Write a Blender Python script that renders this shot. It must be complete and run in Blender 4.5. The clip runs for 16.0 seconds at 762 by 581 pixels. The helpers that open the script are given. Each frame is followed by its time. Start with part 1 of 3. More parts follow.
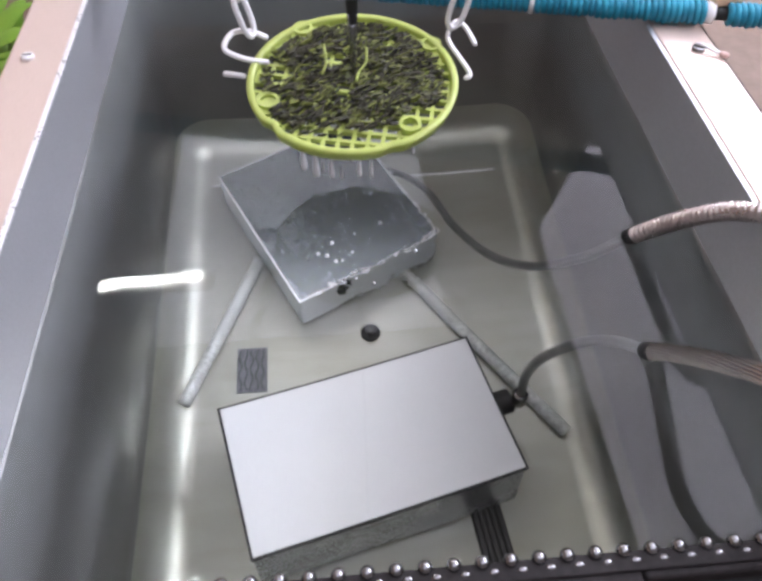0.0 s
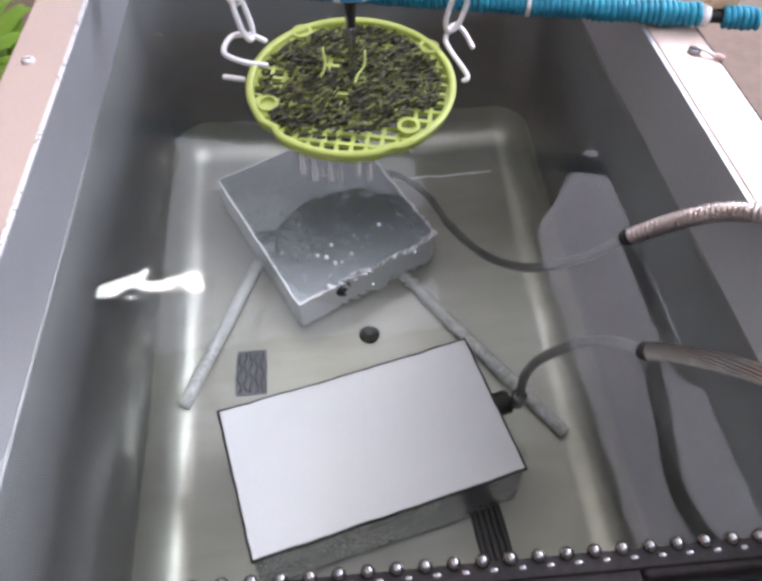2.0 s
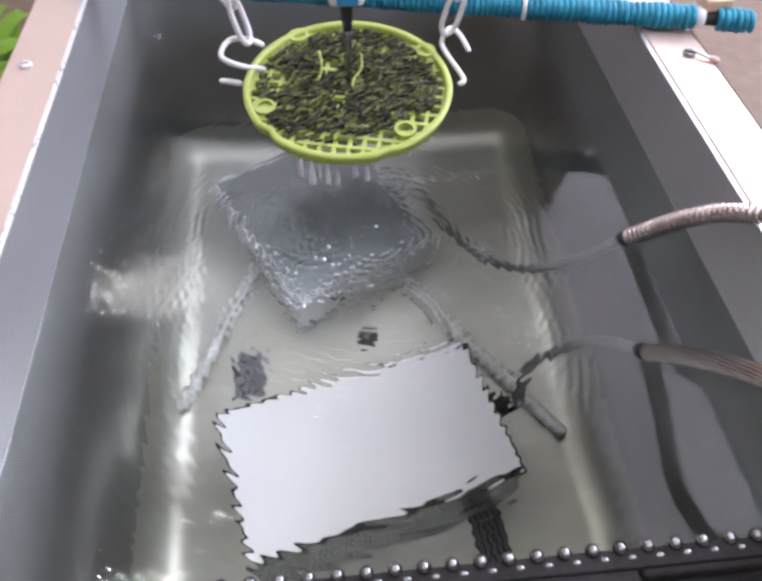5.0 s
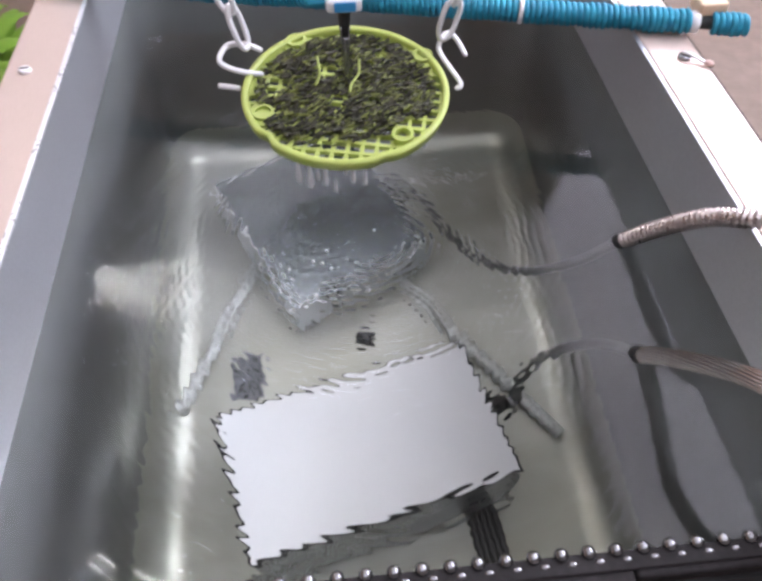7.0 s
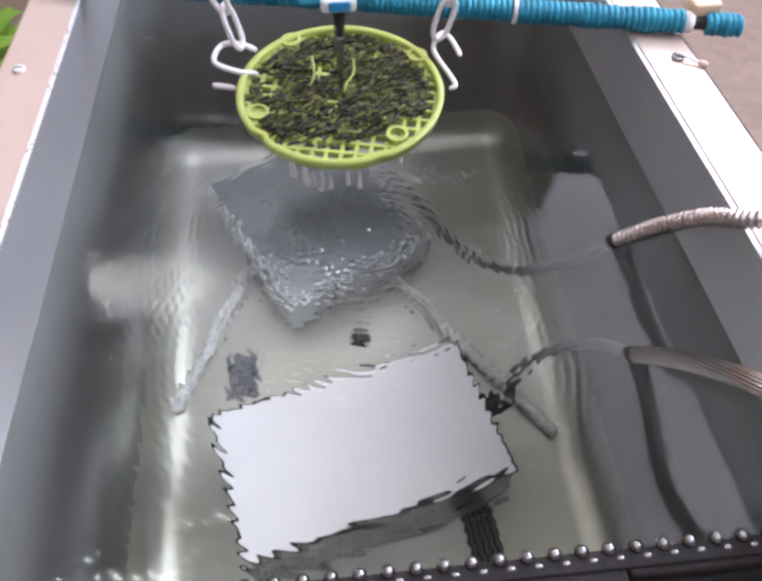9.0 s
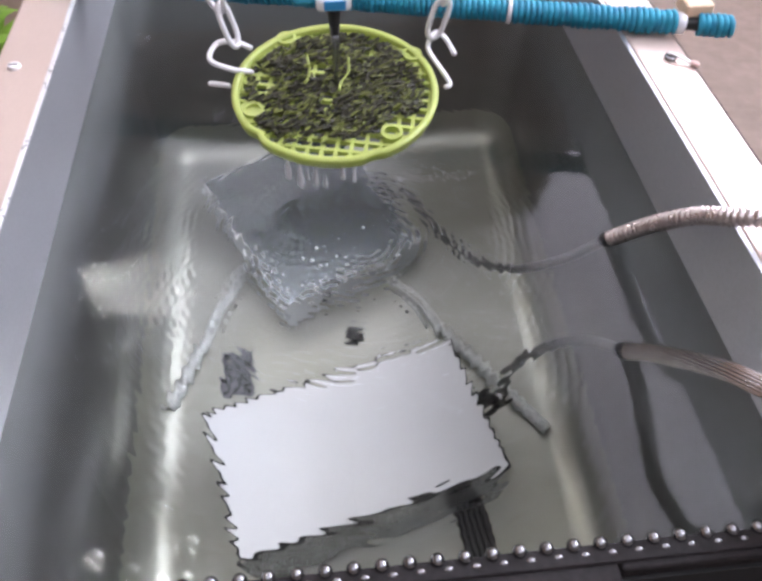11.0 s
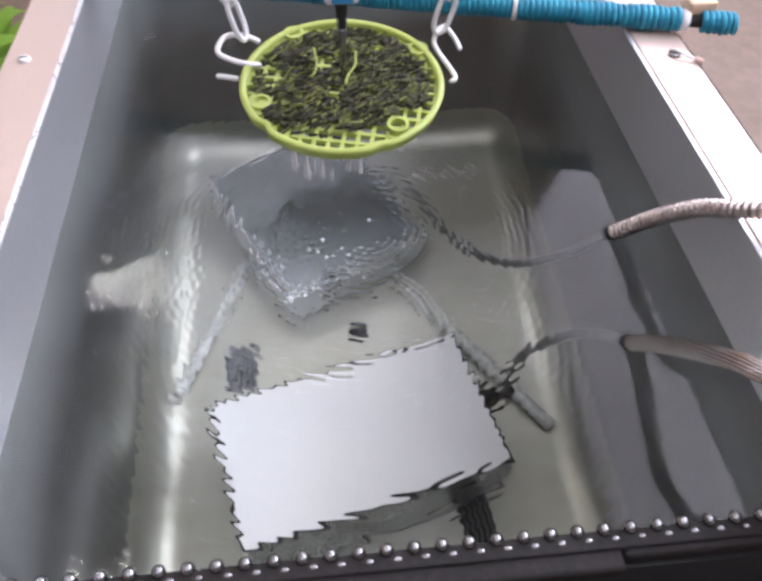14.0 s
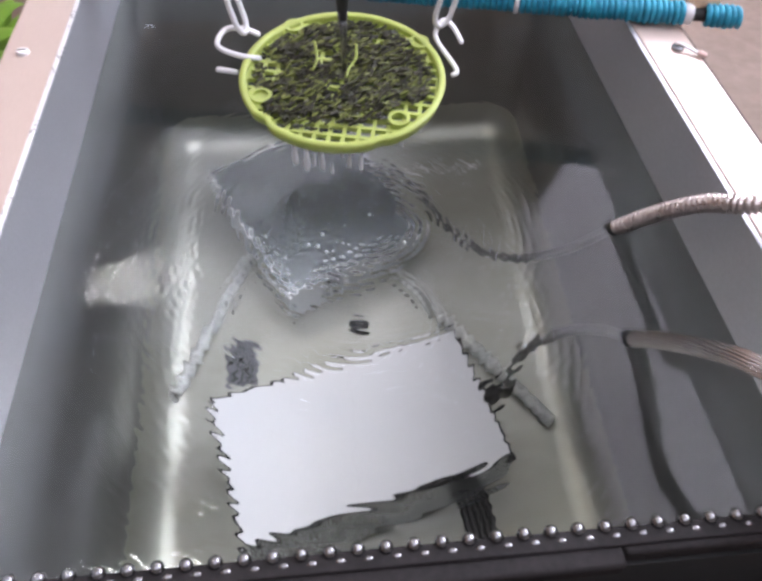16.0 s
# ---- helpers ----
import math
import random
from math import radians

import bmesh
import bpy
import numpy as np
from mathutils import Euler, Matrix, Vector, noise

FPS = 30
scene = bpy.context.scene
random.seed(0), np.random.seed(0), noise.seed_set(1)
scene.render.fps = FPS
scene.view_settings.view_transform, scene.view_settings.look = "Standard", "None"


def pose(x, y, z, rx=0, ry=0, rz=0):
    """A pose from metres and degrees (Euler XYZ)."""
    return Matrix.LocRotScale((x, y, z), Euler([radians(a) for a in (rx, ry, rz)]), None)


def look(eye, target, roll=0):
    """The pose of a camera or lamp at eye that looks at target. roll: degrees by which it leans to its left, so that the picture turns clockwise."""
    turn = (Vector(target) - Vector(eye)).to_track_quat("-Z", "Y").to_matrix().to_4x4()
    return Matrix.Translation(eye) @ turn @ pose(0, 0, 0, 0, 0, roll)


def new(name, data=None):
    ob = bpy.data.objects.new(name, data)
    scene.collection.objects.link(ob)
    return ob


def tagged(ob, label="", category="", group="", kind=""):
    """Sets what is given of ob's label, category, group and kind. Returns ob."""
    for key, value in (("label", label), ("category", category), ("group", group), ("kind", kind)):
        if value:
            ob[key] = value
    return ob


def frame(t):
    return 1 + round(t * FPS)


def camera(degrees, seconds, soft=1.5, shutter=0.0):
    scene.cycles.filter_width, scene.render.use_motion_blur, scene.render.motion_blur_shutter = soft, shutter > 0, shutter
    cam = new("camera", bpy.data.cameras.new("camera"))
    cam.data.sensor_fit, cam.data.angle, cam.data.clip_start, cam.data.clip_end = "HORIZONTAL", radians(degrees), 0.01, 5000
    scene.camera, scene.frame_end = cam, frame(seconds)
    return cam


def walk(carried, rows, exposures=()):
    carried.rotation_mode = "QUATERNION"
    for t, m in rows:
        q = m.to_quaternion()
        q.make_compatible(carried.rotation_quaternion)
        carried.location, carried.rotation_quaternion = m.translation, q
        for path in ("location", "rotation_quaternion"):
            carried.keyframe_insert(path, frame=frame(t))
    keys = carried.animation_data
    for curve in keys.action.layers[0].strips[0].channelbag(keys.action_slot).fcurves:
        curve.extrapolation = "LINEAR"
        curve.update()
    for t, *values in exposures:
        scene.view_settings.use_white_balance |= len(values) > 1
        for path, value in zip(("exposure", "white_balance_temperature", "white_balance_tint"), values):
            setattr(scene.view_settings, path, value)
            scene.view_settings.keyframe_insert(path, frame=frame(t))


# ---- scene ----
cam = camera(56.2, 16.0, soft=3.3)
PATH = [
    (0, (-0.002, -0.002, 0.392), (0.109, 1.27, -1.147), 0.1),
    (0.5, (-0.002, -0.002, 0.394), (0.112, 1.267, -1.148), 0.3),
    (1, (-0.003, -0.003, 0.394), (0.116, 1.267, -1.146), 0.4),
    (1.5, (-0.003, -0.003, 0.394), (0.117, 1.268, -1.145), 0.3),
    (2, (-0.003, -0.005, 0.393), (0.114, 1.275, -1.14), 0.1),
    (2.5, (-0.003, -0.006, 0.394), (0.113, 1.274, -1.138), 0.2),
    (3, (-0.003, -0.008, 0.394), (0.115, 1.276, -1.135), 0.3),
    (3.5, (-0.003, -0.006, 0.395), (0.117, 1.273, -1.137), 0.2),
    (4, (-0.003, -0.007, 0.393), (0.117, 1.281, -1.132), 0.1),
    (6.5, (-0.003, -0.007, 0.398), (0.127, 1.276, -1.131), 0.0),
    (7, (-0.003, -0.006, 0.4), (0.126, 1.274, -1.131), 0.1),
    (7.5, (-0.003, -0.006, 0.4), (0.13, 1.272, -1.132), 0.2),
    (8, (-0.002, -0.007, 0.399), (0.136, 1.273, -1.132), 0.2),
    (8.5, (-0.002, -0.007, 0.398), (0.136, 1.276, -1.129), 0.5),
    (9, (-0.002, -0.006, 0.401), (0.138, 1.27, -1.132), 0.5),
    (11.5, (-0.003, -0.011, 0.402), (0.155, 1.264, -1.13), 1.2),
    (12, (-0.004, -0.012, 0.401), (0.153, 1.267, -1.129), 0.9),
    (12.5, (-0.005, -0.014, 0.397), (0.145, 1.277, -1.123), 1.0),
    (13, (-0.005, -0.019, 0.394), (0.14, 1.284, -1.117), 1.0),
    (13.5, (-0.005, -0.02, 0.395), (0.142, 1.279, -1.119), 1.1),
    (14, (-0.006, -0.02, 0.398), (0.146, 1.268, -1.125), 1.3),
    (14.5, (-0.005, -0.017, 0.396), (0.15, 1.267, -1.13), 1.3),
    (15, (-0.006, -0.015, 0.396), (0.148, 1.265, -1.133), 1.4),
    (15.5, (-0.004, -0.017, 0.395), (0.14, 1.265, -1.133), 1.2),
    (16, (-0.005, -0.018, 0.396), (0.142, 1.259, -1.136), 1.3),
]
walk(cam, [(t, look(eye, target, roll)) for t, eye, target, roll in PATH], exposures=[(0, 0.24), (16, 0.24)])

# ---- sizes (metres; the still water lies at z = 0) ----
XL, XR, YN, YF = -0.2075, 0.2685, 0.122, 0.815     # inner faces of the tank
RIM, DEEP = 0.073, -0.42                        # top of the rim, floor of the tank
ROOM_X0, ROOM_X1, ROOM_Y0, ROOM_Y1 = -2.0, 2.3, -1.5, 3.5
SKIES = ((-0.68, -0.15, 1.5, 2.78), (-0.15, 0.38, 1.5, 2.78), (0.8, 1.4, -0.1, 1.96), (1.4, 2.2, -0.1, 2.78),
         (-0.68, 0.8, -1.2, 0.42), (1.14, 1.4, 1.96, 2.46))   # skylight openings; the fifth holds an added, unseen fill sheet
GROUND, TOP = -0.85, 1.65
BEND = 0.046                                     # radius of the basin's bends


# ---- light: a broad skylight of translucent panels and one short tube; daylight outside ----
world = bpy.data.worlds.new("sky")
scene.world = world
world.use_nodes = True
wn = world.node_tree.nodes
sky = wn.new("ShaderNodeTexSky")
sky.sky_type, sky.sun_disc, sky.sun_elevation, sky.sun_rotation = "NISHITA", False, radians(35), radians(200)
world.node_tree.links.new(sky.outputs[0], wn["Background"].inputs[0])
wn["Background"].inputs[1].default_value = 0.12


# ---- materials ----
def material(name, base, rough=0.5, metal=0.0):
    m = bpy.data.materials.new(name)
    m.use_nodes = True
    b = m.node_tree.nodes["Principled BSDF"]
    b.inputs["Base Color"].default_value = (*base, 1)
    b.inputs["Roughness"].default_value = rough
    b.inputs["Metallic"].default_value = metal
    return m, m.node_tree.nodes, m.node_tree.links, b


def worn(name, a, b_colour, scale, rough, spread=0.1, metal=0.0, bump=0.0, stretch=(1, 1, 1), fine=12.0):
    """Two colours mixed by coarse and fine noise, with uneven gloss and slight relief."""
    m, n, l, b = material(name, a, rough, metal)
    tc, mp = n.new("ShaderNodeTexCoord"), n.new("ShaderNodeMapping")
    mp.inputs["Scale"].default_value = stretch
    l.new(tc.outputs["Object"], mp.inputs[0])
    big, small = n.new("ShaderNodeTexNoise"), n.new("ShaderNodeTexNoise")
    big.inputs["Scale"].default_value, small.inputs["Scale"].default_value = scale, scale * fine
    big.inputs["Detail"].default_value, small.inputs["Detail"].default_value = 3, 4
    l.new(tc.outputs["Object"], big.inputs["Vector"])
    l.new(mp.outputs[0], small.inputs["Vector"])
    mean = n.new("ShaderNodeMath")
    mean.operation = "MULTIPLY_ADD"
    l.new(small.outputs[0], mean.inputs[0])
    mean.inputs[1].default_value = 0.5
    half = n.new("ShaderNodeMath")
    half.operation = "MULTIPLY"
    half.inputs[1].default_value = 0.5
    l.new(big.outputs[0], half.inputs[0])
    l.new(half.outputs[0], mean.inputs[2])
    ramp = n.new("ShaderNodeMapRange")
    ramp.inputs["From Min"].default_value, ramp.inputs["From Max"].default_value = 0.33, 0.67
    l.new(mean.outputs[0], ramp.inputs["Value"])
    mix = n.new("ShaderNodeMix")
    mix.data_type = "RGBA"
    mix.inputs[6].default_value, mix.inputs[7].default_value = (*a, 1), (*b_colour, 1)
    l.new(ramp.outputs[0], mix.inputs[0])
    l.new(mix.outputs[2], b.inputs["Base Color"])
    gloss = n.new("ShaderNodeMapRange")
    gloss.inputs["To Min"].default_value, gloss.inputs["To Max"].default_value = rough - spread / 2, rough + spread / 2
    l.new(ramp.outputs[0], gloss.inputs["Value"])
    l.new(gloss.outputs[0], b.inputs["Roughness"])
    if bump:
        bp = n.new("ShaderNodeBump")
        bp.inputs["Strength"].default_value, bp.inputs["Distance"].default_value = 0.5, bump
        l.new(small.outputs[0], bp.inputs["Height"])
        l.new(bp.outputs[0], b.inputs["Normal"])
    return m


# basin steel: shade on the walls, light on the bottom, put into the colours
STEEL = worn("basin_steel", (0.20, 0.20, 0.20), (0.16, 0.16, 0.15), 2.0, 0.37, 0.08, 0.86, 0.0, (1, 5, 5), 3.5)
FLOOR_STEEL = worn("lit_floor_steel", (0.425, 0.42, 0.375), (0.36, 0.352, 0.29), 4.0, 0.42, 0.08, 0.86, 0.0, (1, 4, 1), 4)
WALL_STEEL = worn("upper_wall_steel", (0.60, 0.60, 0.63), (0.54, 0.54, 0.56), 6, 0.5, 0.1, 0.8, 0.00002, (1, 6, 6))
RIM_STEEL = worn("rim_enamel", (0.60, 0.475, 0.415), (0.54, 0.425, 0.365), 9, 0.32, 0.1, 0.25, 0.00005, (14, 1, 1))
EDGE = worn("pale_metal", (0.86, 0.85, 0.86), (0.78, 0.77, 0.78), 30, 0.3, 0.1, 0.5)
# paler than the lid: light falling on this box's sides, in the colour
LIT_SIDE_STEEL = worn("lit_side_steel", (0.74, 0.76, 0.78), (0.64, 0.66, 0.68), 10, 0.35, 0.1, 0.5, 0.0, (10, 1, 1))
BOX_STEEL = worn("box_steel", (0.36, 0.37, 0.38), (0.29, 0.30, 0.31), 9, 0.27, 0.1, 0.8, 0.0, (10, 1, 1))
BOX_LID = worn("dark_box_lid", (0.185, 0.195, 0.20), (0.155, 0.165, 0.17), 9, 0.25, 0.1, 0.8, 0.0, (10, 1, 1))
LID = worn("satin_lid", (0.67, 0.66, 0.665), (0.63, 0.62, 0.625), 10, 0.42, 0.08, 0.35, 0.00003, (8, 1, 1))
CHROME = worn("bright_metal", (0.33, 0.32, 0.32), (0.2, 0.195, 0.19), 60, 0.12, 0.1, 1.0)
BEAD = worn("wet_dark_metal", (0.30, 0.295, 0.295), (0.17, 0.165, 0.165), 60, 0.14, 0.08, 1.0)
ARMOUR = worn("hose_armour", (0.66, 0.59, 0.56), (0.46, 0.40, 0.38), 80, 0.3, 0.15, 1.0, 0.0002, (1, 1, 1), 6)
SLEEVE = worn("grey_sleeve", (0.13, 0.13, 0.12), (0.05, 0.05, 0.045), 50, 0.45, 0.1, 0.0, 0.0002)
BRAID = worn("hose_braid", (0.60, 0.55, 0.53), (0.36, 0.325, 0.31), 90, 0.2, 0.12, 1.0, 0.0001)
BROWN = worn("dark_brown_enamel", (0.024, 0.020, 0.020), (0.014, 0.012, 0.012), 20, 0.75, 0.15)
BROWN.node_tree.nodes["Principled BSDF"].inputs["Specular IOR Level"].default_value = 0.2
BLACK = worn("black_rubber", (0.010, 0.010, 0.010), (0.02, 0.02, 0.019), 60, 0.75, 0.15, 0, 0.0003)
TUBE = worn("speckled_tube", (0.75, 0.75, 0.72), (0.42, 0.42, 0.39), 60, 0.5, 0.2, 0.0, 0.0006, (1, 1, 1), 4)
PLASTIC = worn("lime_plastic", (0.50, 0.56, 0.16), (0.43, 0.50, 0.125), 40, 0.35, 0.1, 0, 0.0001)
def translucent(mat, share, colour):
    """Mixes in a share of light that passes through thin plastic."""
    n, l = mat.node_tree.nodes, mat.node_tree.links
    thin, mix = n.new("ShaderNodeBsdfTranslucent"), n.new("ShaderNodeMixShader")
    thin.inputs[0].default_value, mix.inputs[0].default_value = (*colour, 1), share
    l.new(n["Principled BSDF"].outputs[0], mix.inputs[1])
    l.new(thin.outputs[0], mix.inputs[2])
    l.new(mix.outputs[0], n["Material Output"].inputs[0])


translucent(PLASTIC, 0.25, (0.62, 0.72, 0.16))
WHITE = worn("white_plastic", (0.82, 0.80, 0.80), (0.72, 0.70, 0.70), 60, 0.35, 0.1)
TEAL = worn("teal_cord", (0.006, 0.13, 0.23), (0.025, 0.34, 0.47), 70, 0.6, 0.15, 0, 0.0004)
BLUE = worn("blue_plastic", (0.03, 0.22, 0.50), (0.03, 0.32, 0.56), 70, 0.4)
CHIP = worn("dark_chips", (0.007, 0.007, 0.005), (0.06, 0.055, 0.032), 120, 0.55, 0.3, 0, 0.0004)
def island_mix(mat, lime):
    """Tints about a fifth of the loose pieces of a heap with a second colour."""
    n, l = mat.node_tree.nodes, mat.node_tree.links
    shader = n["Principled BSDF"]
    old = shader.inputs["Base Color"].links[0].from_socket
    pick, mix = n.new("ShaderNodeMapRange"), n.new("ShaderNodeMix")
    pick.inputs["From Min"].default_value, pick.inputs["From Max"].default_value = 0.62, 1.0
    l.new(n.new("ShaderNodeNewGeometry").outputs["Random Per Island"], pick.inputs["Value"])
    mix.data_type = "RGBA"
    l.new(pick.outputs[0], mix.inputs[0])
    l.new(old, mix.inputs[6])
    mix.inputs[7].default_value = (*lime, 1)
    l.new(mix.outputs[2], shader.inputs["Base Color"])


island_mix(CHIP, (0.17, 0.19, 0.045))
CHIP.node_tree.nodes["Principled BSDF"].inputs["Specular IOR Level"].default_value = 0.25
PLASTER = worn("warm_plaster", (0.62, 0.47, 0.38), (0.55, 0.41, 0.33), 1.5, 0.8, 0.1, 0, 0.002)
CEILING = worn("ceiling_paint", (0.74, 0.73, 0.71), (0.68, 0.67, 0.66), 1.2, 0.85, 0.1, 0, 0.001)
GREY_WALL = worn("grey_wall_paint", (0.30, 0.285, 0.275), (0.26, 0.245, 0.235), 1.3, 0.8, 0.1, 0, 0.001)
CONCRETE = worn("tan_floor", (0.215, 0.155, 0.125), (0.165, 0.12, 0.095), 2.0, 0.6, 0.2, 0, 0.002)
GREEN = worn("green_leaf", (0.10, 0.22, 0.02), (0.18, 0.30, 0.03), 14, 0.5)
GREY = worn("grey_metal", (0.30, 0.30, 0.31), (0.2, 0.2, 0.2), 80, 0.25, 0.1, 0.9)
PINK = worn("pale_pink_plastic", (0.70, 0.50, 0.46), (0.62, 0.44, 0.40), 60, 0.45)
CORK = worn("pale_wood", (0.72, 0.52, 0.36), (0.62, 0.43, 0.28), 25, 0.6, 0.1, 0, 0.0003)
MID_GREY = worn("mottled_grey", (0.24, 0.24, 0.255), (0.14, 0.14, 0.15), 60, 0.6, 0.15, 0.2, 0.0003)
DARK = worn("dark_grey_paint", (0.06, 0.06, 0.06), (0.1, 0.1, 0.1), 8, 0.6)


def glow(name, colour, strength):
    m, n, l, b = material(name, colour, 0.4)
    b.inputs["Emission Color"].default_value = (*colour, 1)
    b.inputs["Emission Strength"].default_value = strength
    return m


TUBE_GLOW = glow("lamp_tube", (1.0, 0.97, 0.98), 50)
FAR_GLOW = glow("milky_sheet", (0.825, 0.845, 1.0), 3.1)
# glow of the unseen sheet added over the near end as fill light
FILL_GLOW = glow("fill_sheet", (0.825, 0.845, 1.0), 2.0)
SKY_GLOW = glow("frosted_sheet", (0.86, 0.82, 1.0), 3.8)
CLEAR_GLOW = glow("clear_sheet", (0.80, 0.84, 1.0), 19.5)


def water_material():
    """Clear water. Rings run out from several sources; how far they have spread follows the height of the sheet,
    their phase its slide along x."""
    m = bpy.data.materials.new("tank_water")
    m.use_nodes = True
    n, l = m.node_tree.nodes, m.node_tree.links
    n.remove(n["Principled BSDF"])
    glass = n.new("ShaderNodeBsdfGlass")
    glass.inputs["IOR"].default_value, glass.inputs["Roughness"].default_value = 1.33, 0.0
    glass.inputs["Color"].default_value = (0.97, 0.99, 0.97, 1)
    l.new(glass.outputs[0], n["Material Output"].inputs[0])

    def calc(op, a, b=None, c=None):
        q = n.new("ShaderNodeMath")
        q.operation = op
        for i, v in enumerate((a, b, c)):
            if v is None:
                continue
            if isinstance(v, (int, float)):
                q.inputs[i].default_value = v
            else:
                l.new(v, q.inputs[i])
        return q.outputs[0]

    def spread(value, lo, hi):
        q = n.new("ShaderNodeMapRange")
        q.interpolation_type = "SMOOTHSTEP"
        q.inputs["From Min"].default_value, q.inputs["From Max"].default_value = lo, hi
        l.new(value, q.inputs["Value"])
        return q.outputs[0]

    def noise_at(scale, detail=1.0):
        q = n.new("ShaderNodeTexNoise")
        q.inputs["Scale"].default_value, q.inputs["Detail"].default_value = scale, detail
        l.new(place, q.inputs["Vector"])
        return q.outputs[0]

    place = n.new("ShaderNodeNewGeometry").outputs["Position"]
    where = n.new("ShaderNodeSeparateXYZ")
    l.new(n.new("ShaderNodeObjectInfo").outputs["Location"], where.inputs[0])
    slide, lift = where.outputs[0], where.outputs[2]

    def ring(x, y):
        q = n.new("ShaderNodeVectorMath")
        q.operation = "DISTANCE"
        q.inputs[1].default_value = (x, y, 0)
        l.new(place, q.inputs[0])
        return q.outputs["Value"]

    def signed(scale, detail=1.0):
        return calc("SUBTRACT", noise_at(scale, detail), 0.5)

    warp = calc("MULTIPLY", noise_at(17, 2.0), 0.016)
    height = None
    # x, y, wave length, height, turns of phase over the slide
    for x, y, size, tall, close, speed in ((0.012, 0.283, 0.0069, 0.55, 0.22, 31), (0.03, 0.372, 0.0057, 0.95, 0.03, 27), (-0.012, 0.395, 0.0071, 0.8, 0.03, 35)):
        far = ring(x, y)
        bent = calc("ADD", far, warp)
        phase = calc("MULTIPLY_ADD", bent, 2 * math.pi / size, calc("MULTIPLY", slide, -2 * math.pi * speed / 0.003))
        fade = calc("MULTIPLY", spread(far, 0.0, 0.03), calc("DIVIDE", close + 0.05, calc("ADD", far, close)))
        wave = calc("MULTIPLY", calc("MULTIPLY", calc("SINE", phase), tall), fade)
        height = wave if height is None else calc("ADD", height, wave)
    # the front runs out from the middle
    reach = calc("MULTIPLY_ADD", lift, 300, calc("MULTIPLY", ring(0.012, 0.31), -1))
    begun = spread(reach, 0.0, 0.06)
    patchy = calc("MULTIPLY_ADD", spread(noise_at(19, 2.0), 0.36, 0.62), 0.7, 0.3)
    axes = n.new("ShaderNodeSeparateXYZ")
    l.new(place, axes.inputs[0])
    east_side = calc("MULTIPLY_ADD", spread(axes.outputs[0], 0.10, 0.19), -0.74, 1.0)
    far_side = calc("MULTIPLY_ADD", spread(axes.outputs[1], 0.40, 0.52), -0.72, 1.0)
    ripples = calc("MULTIPLY", calc("MULTIPLY", calc("MULTIPLY", height, begun), patchy), calc("MULTIPLY", east_side, far_side))
    # the drips keep a patch astir
    near = spread(calc("MULTIPLY", ring(0.018, 0.372), -1), -0.072, -0.03)
    stir = calc("MULTIPLY", calc("MULTIPLY", signed(80, 2.0), near), 8.0)
    # slow swell, which grows before the rings come
    grown = calc("MULTIPLY_ADD", spread(lift, 0.0, 0.0001), 1.5, 0.35)
    idle = calc("MULTIPLY", calc("MULTIPLY", signed(52), calc("MULTIPLY", grown, east_side)), 0.9)
    total = calc("ADD", calc("ADD", ripples, stir), idle)
    # the finest ripples below the tray only blur what lies under them
    fine = calc("MULTIPLY", spread(calc("MULTIPLY", ring(0.03, 0.375), -1), -0.17, -0.06), begun)
    l.new(calc("MULTIPLY", fine, 0.055), glass.inputs["Roughness"])
    bp = n.new("ShaderNodeBump")
    bp.inputs["Strength"].default_value, bp.inputs["Distance"].default_value = 1.0, 0.0001
    l.new(total, bp.inputs["Height"])
    l.new(bp.outputs[0], glass.inputs["Normal"])
    return m


WATER = water_material()


# white mixed into the water stands in for the bright glints on it
DROP, _, _, drop_bsdf = material("water_drop", (1.0, 1.0, 1.0), 0.02)
drop_bsdf.inputs["Transmission Weight"].default_value, drop_bsdf.inputs["IOR"].default_value = 0.4, 1.33


# ---- mesh helpers ----
def empty(name, m=None):
    ob = new(name)
    ob.empty_display_size = 0.02
    if m is not None:
        ob.matrix_world = m
    return ob


def part(name, bm, mat, parent=None, label="", smooth=False):
    """One mesh object under a thing or a part."""
    me = bpy.data.meshes.new(name)
    bm.normal_update()
    bm.to_mesh(me)
    bm.free()
    me.materials.append(mat)
    if smooth:
        for p in me.polygons:
            p.use_smooth = True
    ob = new(name, me)
    if parent is not None:
        ob.parent = parent
    if label:
        ob["label"] = label
    return ob


def block(x0, x1, y0, y1, z0, z1, bevel=0.0, segments=2):
    bm = bmesh.new()
    bmesh.ops.create_cube(bm, size=1)
    bmesh.ops.scale(bm, vec=(x1 - x0, y1 - y0, z1 - z0), verts=bm.verts)
    bmesh.ops.translate(bm, vec=((x0 + x1) / 2, (y0 + y1) / 2, (z0 + z1) / 2), verts=bm.verts)
    if bevel:
        bmesh.ops.bevel(bm, geom=bm.edges[:], offset=bevel, segments=segments, profile=0.5, affect="EDGES")
    return bm


def merge(bm, other, m=None):
    """Adds another bmesh to bm."""
    me = bpy.data.meshes.new("tmp")
    if m is not None:
        other.transform(m)
    other.to_mesh(me)
    other.free()
    bm.from_mesh(me)
    bpy.data.meshes.remove(me)
    return bm


